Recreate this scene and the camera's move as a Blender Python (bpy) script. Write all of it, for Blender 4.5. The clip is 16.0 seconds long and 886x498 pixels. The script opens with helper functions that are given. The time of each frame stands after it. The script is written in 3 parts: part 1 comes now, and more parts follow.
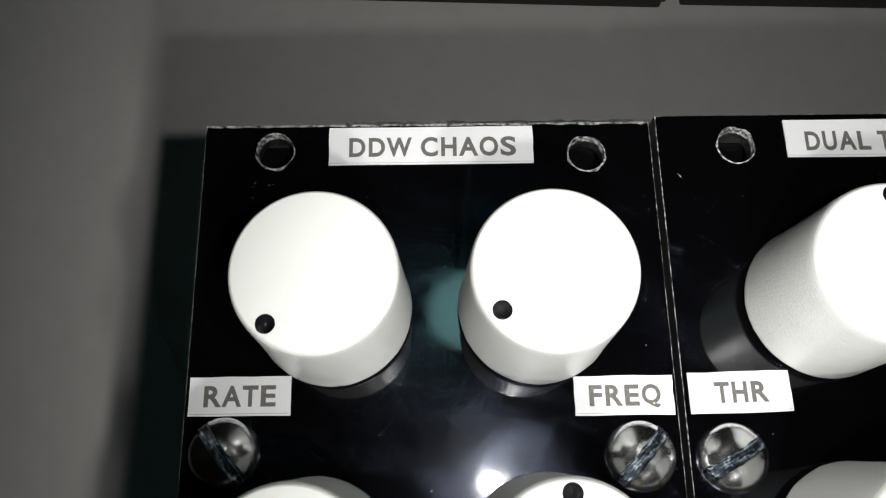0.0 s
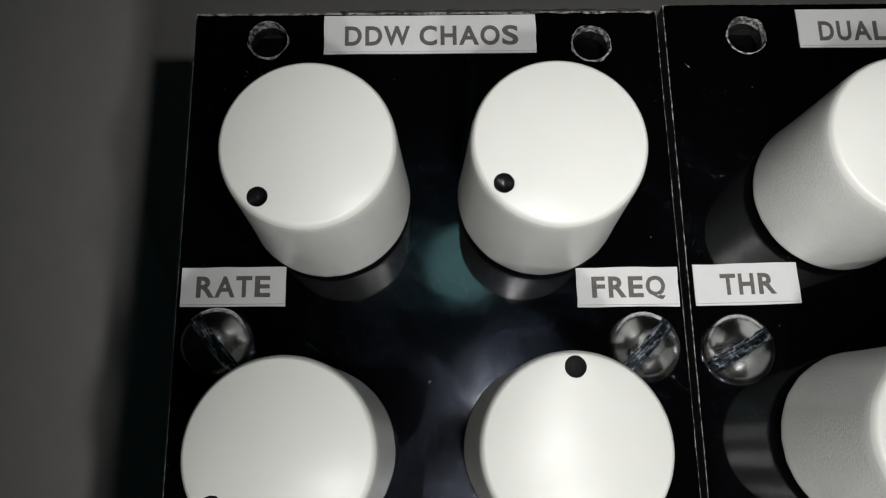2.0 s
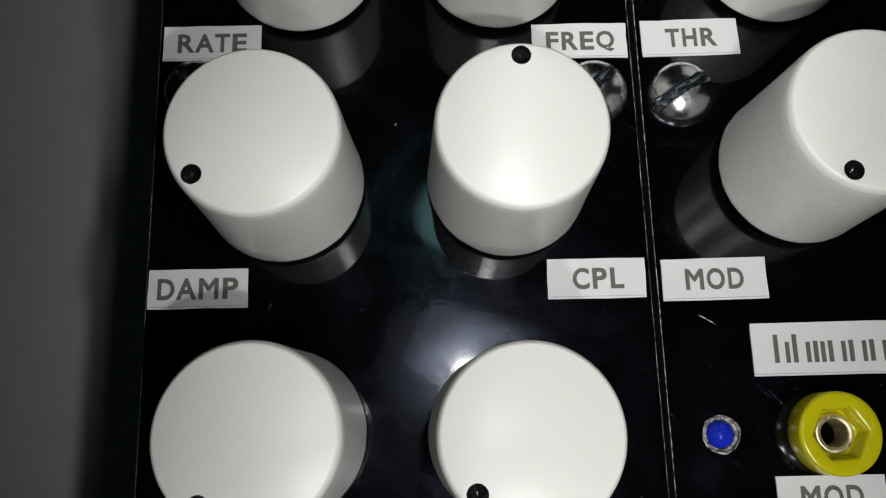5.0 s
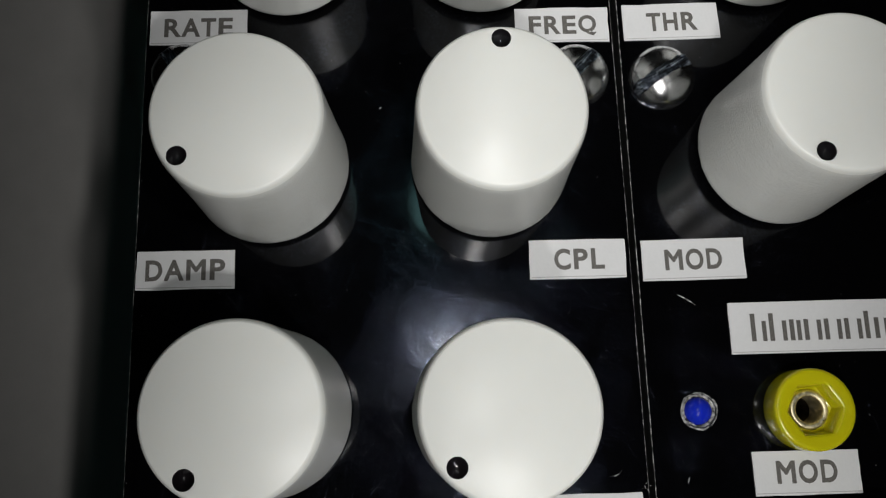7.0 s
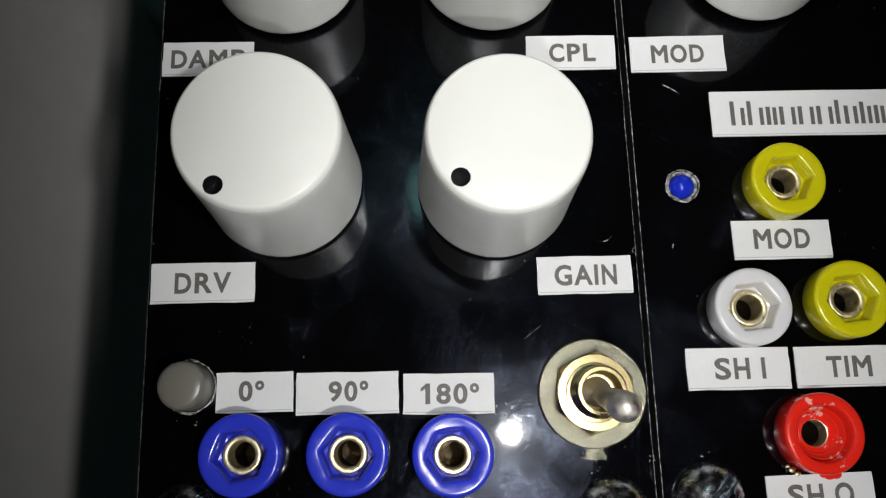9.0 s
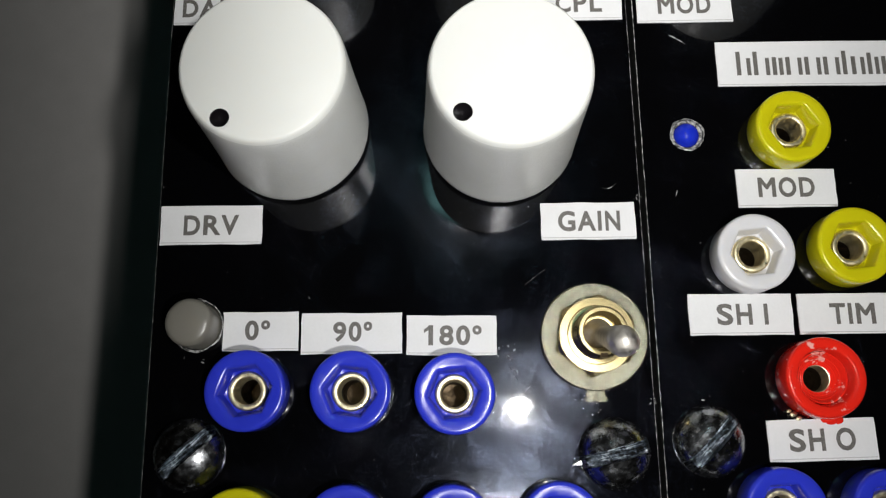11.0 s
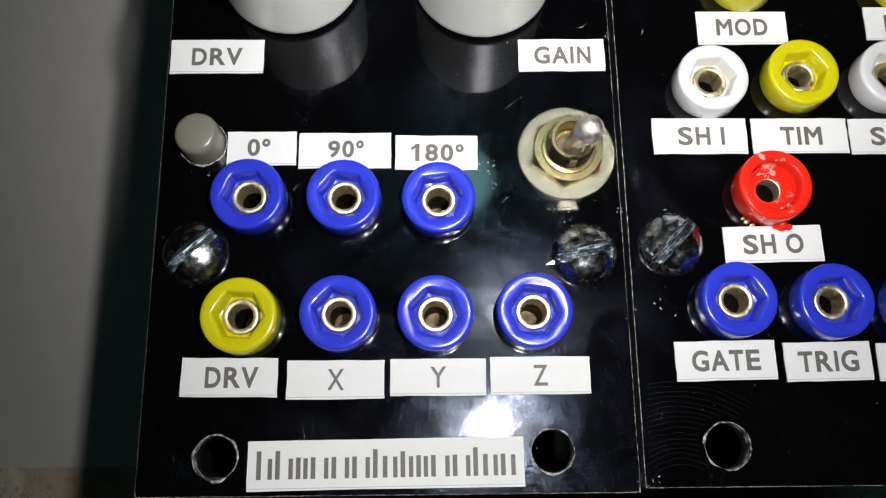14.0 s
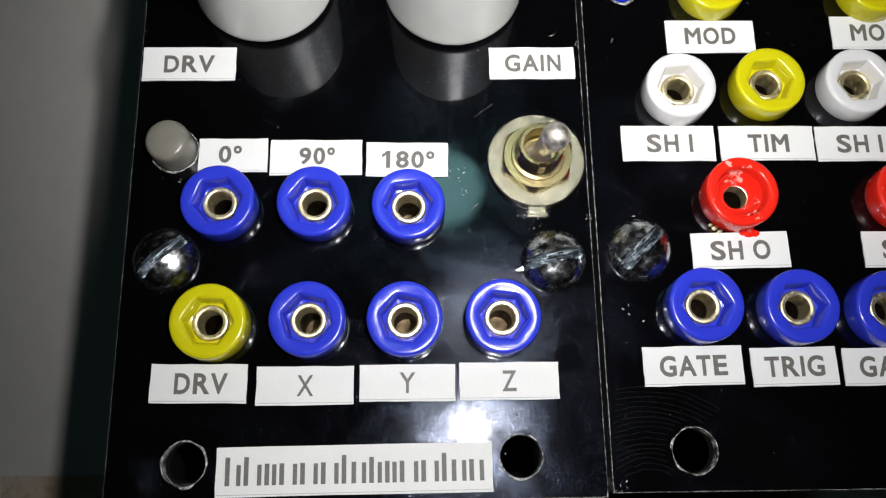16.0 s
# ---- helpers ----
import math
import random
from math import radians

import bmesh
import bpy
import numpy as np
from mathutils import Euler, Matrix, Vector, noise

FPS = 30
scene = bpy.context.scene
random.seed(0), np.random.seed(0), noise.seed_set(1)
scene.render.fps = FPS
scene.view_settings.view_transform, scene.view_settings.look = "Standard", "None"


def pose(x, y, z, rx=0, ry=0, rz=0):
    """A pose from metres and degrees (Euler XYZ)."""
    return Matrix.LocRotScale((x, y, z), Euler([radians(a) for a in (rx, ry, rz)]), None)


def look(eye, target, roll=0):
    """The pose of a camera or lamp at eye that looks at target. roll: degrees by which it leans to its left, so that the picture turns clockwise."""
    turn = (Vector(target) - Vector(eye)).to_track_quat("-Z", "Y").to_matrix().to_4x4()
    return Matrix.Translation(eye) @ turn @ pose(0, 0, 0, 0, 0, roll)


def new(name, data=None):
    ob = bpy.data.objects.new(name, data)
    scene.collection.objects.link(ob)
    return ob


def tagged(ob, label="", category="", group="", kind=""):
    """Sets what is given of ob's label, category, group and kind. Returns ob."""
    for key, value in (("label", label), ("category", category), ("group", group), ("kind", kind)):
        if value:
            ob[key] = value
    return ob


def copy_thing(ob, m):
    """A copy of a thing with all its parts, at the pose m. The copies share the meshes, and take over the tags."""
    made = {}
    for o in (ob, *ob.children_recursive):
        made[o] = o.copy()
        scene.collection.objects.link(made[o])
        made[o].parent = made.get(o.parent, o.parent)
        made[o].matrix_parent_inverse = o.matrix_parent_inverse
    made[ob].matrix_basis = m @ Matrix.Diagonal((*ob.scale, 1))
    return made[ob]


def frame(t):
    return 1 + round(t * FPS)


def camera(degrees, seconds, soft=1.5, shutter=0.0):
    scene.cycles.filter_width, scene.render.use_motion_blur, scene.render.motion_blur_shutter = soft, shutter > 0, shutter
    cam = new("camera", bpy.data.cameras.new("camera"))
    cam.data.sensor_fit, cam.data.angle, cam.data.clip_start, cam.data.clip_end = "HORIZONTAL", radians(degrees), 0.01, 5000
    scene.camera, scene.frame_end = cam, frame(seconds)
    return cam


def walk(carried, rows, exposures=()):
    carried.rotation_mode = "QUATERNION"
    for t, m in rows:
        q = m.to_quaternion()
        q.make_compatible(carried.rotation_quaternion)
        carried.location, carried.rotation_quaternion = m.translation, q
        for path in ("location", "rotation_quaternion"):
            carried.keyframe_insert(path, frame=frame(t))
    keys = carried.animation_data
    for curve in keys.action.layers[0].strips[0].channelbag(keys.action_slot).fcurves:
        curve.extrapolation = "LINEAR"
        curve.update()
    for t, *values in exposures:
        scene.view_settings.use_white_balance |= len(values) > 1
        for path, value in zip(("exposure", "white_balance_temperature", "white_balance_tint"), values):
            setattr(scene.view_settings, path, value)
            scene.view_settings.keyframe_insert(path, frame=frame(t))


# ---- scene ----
import functools

# The camera glides down a pair of small synthesizer panels lying on a sheet of paper.
# x to the right across the panels, y up the panels, z = 0 on the panels' face; metres.
cam = camera(58.0, 16.0, soft=1.25)
ROWS = [
    (0, 0.03052, 0.10640, 0.09784, 16.99, -0.28, -0.84),
    (0.5, 0.03128, 0.10473, 0.09700, 16.50, 0.10, -0.97),
    (1, 0.03126, 0.10257, 0.09659, 14.88, 0.21, -0.66),
    (1.5, 0.03178, 0.10177, 0.09405, 14.19, -0.53, -0.69),
    (2, 0.03038, 0.09884, 0.09260, 14.23, -0.42, -0.73),
    (2.5, 0.03136, 0.09618, 0.09248, 14.18, -0.03, -1.00),
    (3, 0.02929, 0.08941, 0.09140, 13.43, -0.43, -0.77),
    (3.5, 0.03253, 0.07940, 0.09389, 12.66, -0.15, -0.61),
    (4, 0.03376, 0.07386, 0.09431, 12.65, -0.53, -1.29),
    (4.2, 0.03346, 0.07255, 0.09337, 12.63, -0.67, -1.42),
    (6.3, 0.03410, 0.06908, 0.09420, 12.22, -0.57, -1.41),
    (6.5, 0.03460, 0.06975, 0.09463, 11.88, -0.42, -1.31),
    (7, 0.03486, 0.06872, 0.09481, 11.73, -0.96, -1.60),
    (7.5, 0.03506, 0.06434, 0.09590, 11.34, -0.50, -1.40),
    (8, 0.03359, 0.05068, 0.09781, 12.02, -1.51, -1.79),
    (8.5, 0.03322, 0.04076, 0.09666, 12.67, -1.35, -1.61),
    (10.8, 0.03364, 0.03695, 0.09607, 12.19, -0.71, -0.94),
    (11, 0.03484, 0.03241, 0.09602, 12.52, -0.05, -0.68),
    (11.5, 0.03480, 0.01982, 0.10064, 13.27, -0.68, -0.74),
    (12, 0.03706, 0.00956, 0.10102, 13.76, -1.06, -0.67),
    (12.5, 0.03618, 0.00260, 0.09826, 14.21, -0.86, -0.91),
    (13, 0.03722, 0.00385, 0.09984, 13.77, -0.95, -0.95),
    (13.5, 0.03618, 0.00513, 0.09943, 13.98, -0.78, -0.45),
    (14, 0.03563, 0.00558, 0.09911, 13.88, -0.55, -0.57),
    (14.5, 0.03697, 0.00470, 0.09886, 14.16, -1.22, -0.80),
    (15, 0.03690, 0.00470, 0.09809, 13.91, -1.15, -0.61),
    (15.5, 0.03758, 0.00480, 0.09898, 14.37, -1.06, -0.75),
    (16, 0.03843, 0.00518, 0.09961, 14.47, -1.10, -0.74),
]
EXPOSURES = [(0.0, -0.6), (0.5, -0.86), (1.0, -1.12), (1.5, -1.4), (2.5, -1.66), (3.5, -1.68), (4.0, -1.54), (6.5, -1.62), (7.0, -1.74), (7.5, -1.72), (8.0, -1.42), (8.5, -1.24), (11.0, -0.97), (11.5, -0.94), (12.0, -0.6), (13.0, -0.28), (16.0, -0.27)]
walk(cam, [(t, pose(*p)) for t, *p in ROWS], EXPOSURES)

MM = 0.001
SHEET_Z = -95.0      # millimetres below the panels' face

# ---- light: four fixed spots, at the top, twice midway and at the bottom, stand in for the one light carried beside the lens; and a table lamp ----
world = bpy.data.worlds.new("world")
scene.world = world
world.use_nodes = True
world.node_tree.nodes["Background"].inputs["Color"].default_value = (0.75, 0.55, 0.38, 1)
world.node_tree.nodes["Background"].inputs["Strength"].default_value = 0.0025


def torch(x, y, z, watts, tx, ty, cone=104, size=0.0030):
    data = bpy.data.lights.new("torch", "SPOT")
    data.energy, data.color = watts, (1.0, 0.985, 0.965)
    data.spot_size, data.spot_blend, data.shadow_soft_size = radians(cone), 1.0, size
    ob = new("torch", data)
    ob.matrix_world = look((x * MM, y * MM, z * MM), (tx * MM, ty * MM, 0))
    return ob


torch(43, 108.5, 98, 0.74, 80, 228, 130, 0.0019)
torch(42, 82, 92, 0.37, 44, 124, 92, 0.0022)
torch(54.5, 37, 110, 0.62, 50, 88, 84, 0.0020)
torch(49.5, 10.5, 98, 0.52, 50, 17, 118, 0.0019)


# ---- materials ----
class Mat:
    """A small wrapper for a node material on the Principled shader, its patterns in millimetres."""

    def __init__(self, name, color, rough=0.5, metal=0.0, spec=0.5):
        self.m = bpy.data.materials.new(name)
        self.m.use_nodes = True
        self.t = self.m.node_tree
        self.p = self.t.nodes["Principled BSDF"]
        self.p.inputs["Base Color"].default_value = (*color, 1)
        self.p.inputs["Roughness"].default_value = rough
        self.p.inputs["Metallic"].default_value = metal
        self.p.inputs["Specular IOR Level"].default_value = spec
        co = self.t.nodes.new("ShaderNodeTexCoord")
        mp = self.t.nodes.new("ShaderNodeMapping")
        mp.inputs["Scale"].default_value = (1000, 1000, 1000)
        self.t.links.new(co.outputs["Object"], mp.inputs["Vector"])
        self.co = mp.outputs["Vector"]

    def stretch(self, x, y, z, turn=0):
        """The coordinates turned about z and then stretched along their new axes."""
        last = self.co
        for key, value in (("Rotation", (0, 0, radians(turn))), ("Scale", (x, y, z))):
            mp = self.t.nodes.new("ShaderNodeMapping")
            mp.inputs[key].default_value = value
            self.t.links.new(last, mp.inputs["Vector"])
            last = mp.outputs["Vector"]
        return last

    def noise(self, scale, detail=3.0, rough=0.6, co=None, distort=0.0):
        n = self.t.nodes.new("ShaderNodeTexNoise")
        n.inputs["Scale"].default_value = scale
        n.inputs["Detail"].default_value = detail
        n.inputs["Roughness"].default_value = rough
        n.inputs["Distortion"].default_value = distort
        self.t.links.new(co or self.co, n.inputs["Vector"])
        return n.outputs["Fac"]

    def ramp(self, fac, *stops):
        r = self.t.nodes.new("ShaderNodeValToRGB")
        while len(r.color_ramp.elements) < len(stops):
            r.color_ramp.elements.new(0.5)
        for e, (at, col) in zip(r.color_ramp.elements, stops):
            e.position = at
            e.color = (*col, 1) if isinstance(col, tuple) else (col, col, col, 1)
        self.t.links.new(fac, r.inputs["Fac"])
        return r.outputs["Color"]

    def mix(self, fac, a, b):
        n = self.t.nodes.new("ShaderNodeMix")
        n.data_type = "RGBA"
        for key, v in ((0, fac), (6, a), (7, b)):
            if isinstance(v, tuple):
                n.inputs[key].default_value = (*v, 1)
            elif isinstance(v, float):
                n.inputs[key].default_value = v
            else:
                self.t.links.new(v, n.inputs[key])
        return n.outputs[2]

    def math(self, op, a, b):
        n = self.t.nodes.new("ShaderNodeMath")
        n.operation = op
        for i, v in enumerate((a, b)):
            if isinstance(v, float):
                n.inputs[i].default_value = v
            else:
                self.t.links.new(v, n.inputs[i])
        return n.outputs[0]

    def put(self, socket, value):
        self.t.links.new(value, self.p.inputs[socket])
        return self

    def bump(self, height, strength=0.2, distance=0.0001):
        n = self.t.nodes.new("ShaderNodeBump")
        n.inputs["Strength"].default_value = strength
        n.inputs["Distance"].default_value = distance
        self.t.links.new(height, n.inputs["Height"])
        self.t.links.new(n.outputs["Normal"], self.p.inputs["Normal"])
        return self


def black_acrylic():
    """Glossy black acrylic, wiped and scuffed: dust, wiping haze with fine grit in it, hairline scratches."""
    a = Mat("black_acrylic", (0.0012, 0.0012, 0.0015), 0.05, 0.0, 0.37)
    dust = a.ramp(a.noise(2.1, 2.0, 0.5), (0.75, 0.0), (0.775, 1.0))
    a.put("Base Color", a.mix(dust, (0.0012, 0.0012, 0.0015), (0.10, 0.10, 0.10)))
    wide = a.noise(0.075, 4.0, 0.6, distort=1.6)
    streaks = a.noise(1.0, 5.0, 0.7, a.stretch(0.10, 0.7, 1, 52), 1.2)
    cross = a.noise(1.0, 5.0, 0.7, a.stretch(0.9, 0.12, 1, 20), 1.4)
    both = a.math("ADD", a.math("MULTIPLY", streaks, 0.5), a.math("MULTIPLY", cross, 0.5))
    smear = a.ramp(a.math("ADD", a.math("MULTIPLY", wide, 0.62), a.math("MULTIPLY", both, 0.38)), (0.45, 0.0), (0.60, 1.0))
    grit = a.ramp(a.noise(2.6, 4.0, 0.75, distort=0.5), (0.45, 0.0), (0.60, 1.0))
    hairs = None
    for turn, along, across, cut in ((33, 0.16, 7.0, 0.675), (-48, 0.18, 6.0, 0.685), (52, 0.20, 6.5, 0.675), (-15, 0.14, 8.0, 0.70), (110, 0.25, 5.0, 0.70), (75, 0.22, 9.0, 0.69)):
        h = a.ramp(a.noise(1.0, 2.0, 0.5, a.stretch(along, across, 1, turn), 0.6), (cut, 0.0), (cut + 0.05, 1.0))
        hairs = h if hairs is None else a.math("MAXIMUM", hairs, h)
    a.put("Roughness", a.ramp(smear, (0.0, 0.038), (1.0, 0.085)))
    wipe = a.math("MULTIPLY", smear, hairs)
    a.bump(a.math("ADD", a.math("MULTIPLY", wipe, 0.06), a.math("MULTIPLY", a.noise(1.3, 3.0), 0.05)), 0.25, 0.00003)
    # a hazy second gloss where fingers and cloths have wiped over the face
    out = a.p.outputs["BSDF"]
    rough_haze = a.t.nodes.new("ShaderNodeBump")
    rough_haze.inputs["Strength"].default_value = 0.35
    rough_haze.inputs["Distance"].default_value = 0.00006
    a.t.links.new(a.math("ADD", a.noise(3.2, 3.0, 0.7), a.math("MULTIPLY", wipe, 0.8)), rough_haze.inputs["Height"])
    clean = a.math("ADD", a.math("MULTIPLY", smear, grit), 0.04)
    for color, rough, amount in (((0.36, 0.45, 0.76), 0.175, a.math("ADD", a.math("MULTIPLY", clean, 0.042), a.math("MULTIPLY", wipe, 0.008))),
                                 ((0.80, 0.86, 1.0), 0.105, a.math("ADD", a.math("MULTIPLY", clean, 0.020), a.math("ADD", a.math("MULTIPLY", wipe, 0.07), 0.003)))):
        haze = a.t.nodes.new("ShaderNodeBsdfGlossy")
        haze.inputs["Color"].default_value = (*color, 1)
        haze.inputs["Roughness"].default_value = rough
        a.t.links.new(rough_haze.outputs["Normal"], haze.inputs["Normal"])
        mixer = a.t.nodes.new("ShaderNodeMixShader")
        a.t.links.new(amount, mixer.inputs["Fac"])
        a.t.links.new(out, mixer.inputs[1])
        a.t.links.new(haze.outputs["BSDF"], mixer.inputs[2])
        out = mixer.outputs["Shader"]
    a.t.links.new(out, a.t.nodes["Material Output"].inputs["Surface"])
    return a.m


def sawn_acrylic(name, low, high, light=0.5):
    a = Mat(name, (0.3, 0.3, 0.3), 0.35)
    n = a.ramp(a.noise(1.4, 4.0, 0.7), (low, 0.0), (high, 1.0))
    a.put("Base Color", a.mix(n, (0.012, 0.012, 0.012), (light, light, light * 0.98)))
    return a.bump(a.noise(3.0, 4.0), 0.8, 0.0002).m


def paper(name, tone, fibre=0.03, rough=0.75):
    a = Mat(name, tone, rough, 0, 0.3)
    lo = tuple(c * (1 - fibre * 2) for c in tone)
    a.put("Base Color", a.mix(a.ramp(a.math("ADD", a.math("MULTIPLY", a.noise(3.0, 4.0), 0.5), a.math("MULTIPLY", a.noise(0.15, 3.0), 0.5)), (0.35, 0.0), (0.65, 1.0)), lo, tone))
    return a.bump(a.noise(6.0, 3.0), 0.15, 0.00003).m


def ink():
    a = Mat("grey_print", (0.10, 0.095, 0.085), 0.6)
    a.put("Base Color", a.mix(a.ramp(a.noise(5.0, 3.0), (0.4, 0.0), (0.75, 1.0)), (0.088, 0.083, 0.076), (0.19, 0.18, 0.165)))
    return a.m


def plastic(name, color, rough=0.3, sss=0.0, mottle=0.06, bump=0.12):
    a = Mat(name, color, rough)
    n = a.ramp(a.noise(0.35, 4.0), (0.3, 0.0), (0.7, 1.0))
    a.put("Base Color", a.mix(n, tuple(c * (1 - mottle) for c in color), color))
    a.put("Roughness", a.ramp(a.noise(1.2, 4.0), (0.3, rough * 0.8), (0.7, min(1.0, rough * 1.25))))
    if sss:
        a.p.inputs["Subsurface Weight"].default_value = sss
        a.p.inputs["Subsurface Radius"].default_value = (0.0012, 0.0011, 0.0009)
        a.p.inputs["Subsurface Scale"].default_value = 1.0
    return a.bump(a.noise(4.0, 4.0), bump, 0.00005).m


def smooth_plastic(name, color, rough):
    """Moulded plastic with a faint orange-peel gloss and barely any mottling."""
    a = Mat(name, color, rough)
    n = a.ramp(a.noise(0.12, 3.0), (0.3, 0.0), (0.7, 1.0))
    a.put("Base Color", a.mix(n, tuple(c * 0.985 for c in color), color))
    a.put("Roughness", a.ramp(a.noise(0.25, 3.0), (0.3, rough * 0.92), (0.7, rough * 1.08)))
    a.p.inputs["Subsurface Weight"].default_value = 0.25
    a.p.inputs["Subsurface Radius"].default_value = (0.0012, 0.0011, 0.0010)
    a.p.inputs["Subsurface Scale"].default_value = 1.0
    return a.bump(a.noise(3.5, 2.0), 0.09, 0.00004).m


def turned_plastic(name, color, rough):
    """The knobs' flanks: the same plastic a step darker, with fine turned rings and a satin gloss."""
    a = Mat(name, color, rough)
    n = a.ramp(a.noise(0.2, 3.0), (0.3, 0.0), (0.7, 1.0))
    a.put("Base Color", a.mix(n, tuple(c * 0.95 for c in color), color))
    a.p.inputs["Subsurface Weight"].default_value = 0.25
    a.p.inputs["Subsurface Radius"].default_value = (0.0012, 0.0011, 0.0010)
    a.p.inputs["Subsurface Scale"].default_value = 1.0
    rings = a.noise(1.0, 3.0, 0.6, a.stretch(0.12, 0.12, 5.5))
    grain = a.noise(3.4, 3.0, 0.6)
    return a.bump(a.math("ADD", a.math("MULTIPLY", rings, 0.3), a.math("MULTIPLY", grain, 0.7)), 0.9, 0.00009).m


def scored_glint_steel():
    """Driver slot scored lengthwise: its shade and glitter are painted into the streaked colour."""
    a = Mat("scored_glint_steel", (0.3, 0.33, 0.37), 0.3, 1.0)
    lines = a.noise(1.0, 4.0, 0.7, a.stretch(0.45, 3.6, 1.0), 0.4)
    grain = a.noise(2.6, 3.0)
    both = a.math("ADD", a.math("MULTIPLY", lines, 0.65), a.math("MULTIPLY", grain, 0.35))
    a.put("Base Color", a.ramp(both, (0.44, 0.012), (0.52, (0.11, 0.14, 0.18)), (0.60, (0.78, 0.85, 0.92))))
    return a.bump(both, 1.0, 0.0004).m


def metal(name, color, rough, stain=0.5, bump=0.2, scale=0.8):
    a = Mat(name, color, rough, 1.0)
    n = a.ramp(a.noise(scale, 5.0, 0.7), (0.40, 0.0), (0.66, 1.0))
    a.put("Base Color", a.mix(n, color, tuple(c * (1 - stain) for c in color)))
    a.put("Roughness", a.ramp(a.noise(scale * 1.7, 4.0), (0.3, rough * 0.7), (0.7, min(1.0, rough * 1.6))))
    return a.bump(a.noise(scale * 4, 4.0), bump, 0.00008).m


def chrome(name, color, rough):
    """Bright plating with a faint waviness and a few dull specks."""
    a = Mat(name, color, rough, 1.0)
    n = a.ramp(a.noise(2.2, 3.0), (0.62, 0.0), (0.72, 1.0))
    a.put("Base Color", a.mix(n, color, tuple(c * 0.75 for c in color)))
    return a.bump(a.noise(1.1, 2.0), 0.14, 0.00008).m


def gritty_metal(name, color, rough):
    """Cast or dull plated metal: a fine even grit and broad faint tarnish."""
    a = Mat(name, color, rough, 1.0)
    n = a.ramp(a.noise(0.35, 3.0), (0.3, 0.0), (0.7, 1.0))
    a.put("Base Color", a.mix(n, tuple(c * 0.8 for c in color), color))
    return a.bump(a.noise(7.0, 3.0), 1.0, 0.00009).m


def stone():
    a = Mat("mottled_stone", (0.4, 0.37, 0.33), 0.35)
    base = a.mix(a.ramp(a.noise(0.10, 6.0, 0.65, distort=1.0), (0.35, 0.0), (0.65, 1.0)), (0.40, 0.35, 0.29), (0.62, 0.56, 0.49))
    veins = a.ramp(a.noise(0.16, 5.0, 0.7, distort=2.5), (0.53, 0.0), (0.60, 1.0), (0.64, 0.2))
    base = a.mix(a.math("MULTIPLY", veins, 0.65), base, (0.20, 0.115, 0.05))
    patch = a.ramp(a.noise(0.018, 3.0, 0.5), (0.48, 0.0), (0.58, 1.0))
    a.put("Base Color", a.mix(a.math("MULTIPLY", patch, 0.6), base, (0.26, 0.17, 0.11)))
    return a.bump(a.noise(1.0, 4.0), 0.1, 0.0001).m


ACRYLIC = black_acrylic()
SAWN = sawn_acrylic("sawn_acrylic_edge", 0.42, 0.62, 0.5)
CHIPPED = sawn_acrylic("chipped_acrylic", 0.42, 0.62, 0.55)
LABEL_PAPER = paper("white_label_paper", (0.74, 0.745, 0.75))
SHEET_PAPER = paper("plain_sheet_paper", (0.445, 0.430, 0.415), 0.05, 0.85)
INK = ink()
FAINT_INK = plastic("faint_grey_print", (0.42, 0.42, 0.42), 0.7)
KNOB = smooth_plastic("ivory_white_plastic", (0.755, 0.766, 0.730), 0.39)
# darker than the caps: the flanks' shade is put into the colour
KNOB_SIDE_SHADED = turned_plastic("shaded_turned_ivory", (0.70, 0.712, 0.685), 0.23)
PIT = plastic("black_paint", (0.006, 0.005, 0.006), 0.12, bump=0.6)
ZINC = chrome("zinc_plated_steel", (0.72, 0.725, 0.73), 0.22)
ZINC_SPOTTED = metal("tarnished_zinc", (0.70, 0.73, 0.76), 0.20, 0.72, 0.25, 0.75)
SLOT = scored_glint_steel()
NICKEL = chrome("yellowed_nickel", (0.62, 0.51, 0.26), 0.27)
WASHER = gritty_metal("dull_nickel", (0.31, 0.30, 0.225), 0.25)
STEEL = metal("grey_steel", (0.66, 0.63, 0.58), 0.48, 0.2, 0.15, 0.6)
BRASS = metal("plated_brass", (0.98, 0.87, 0.58), 0.38, 0.2, 0.3, 1.2)
# brass darkened: the shade deep inside a recess is put into its colour
SHADED_BRASS = metal("shaded_brass", (0.075, 0.055, 0.034), 0.45, 0.5, 0.3, 0.5)
BLUE = plastic("blue_plastic", (0.026, 0.042, 0.56), 0.2, 0.3, bump=0.06)
YELLOW = plastic("yellow_plastic", (0.56, 0.52, 0.006), 0.2, 0.3, bump=0.06)
WHITE = plastic("white_plastic", (0.66, 0.66, 0.675), 0.2, 0.3, bump=0.06)
BLACK_CASE = plastic("black_case_plastic", (0.005, 0.005, 0.0055), 0.45)
STONE = stone()


def scuffed_red():
    a = Mat("scuffed_red_plastic", (0.74, 0.020, 0.010), 0.12)
    n = a.ramp(a.noise(0.40, 4.0, 0.65, distort=0.2), (0.61, 0.0), (0.66, 1.0))
    a.put("Base Color", a.mix(n, (0.74, 0.020, 0.010), (0.80, 0.36, 0.31)))
    a.put("Roughness", a.mix(n, (0.11, 0.11, 0.11), (0.4, 0.4, 0.4)))
    return a.bump(a.noise(1.6, 4.0), 0.5, 0.00012).m


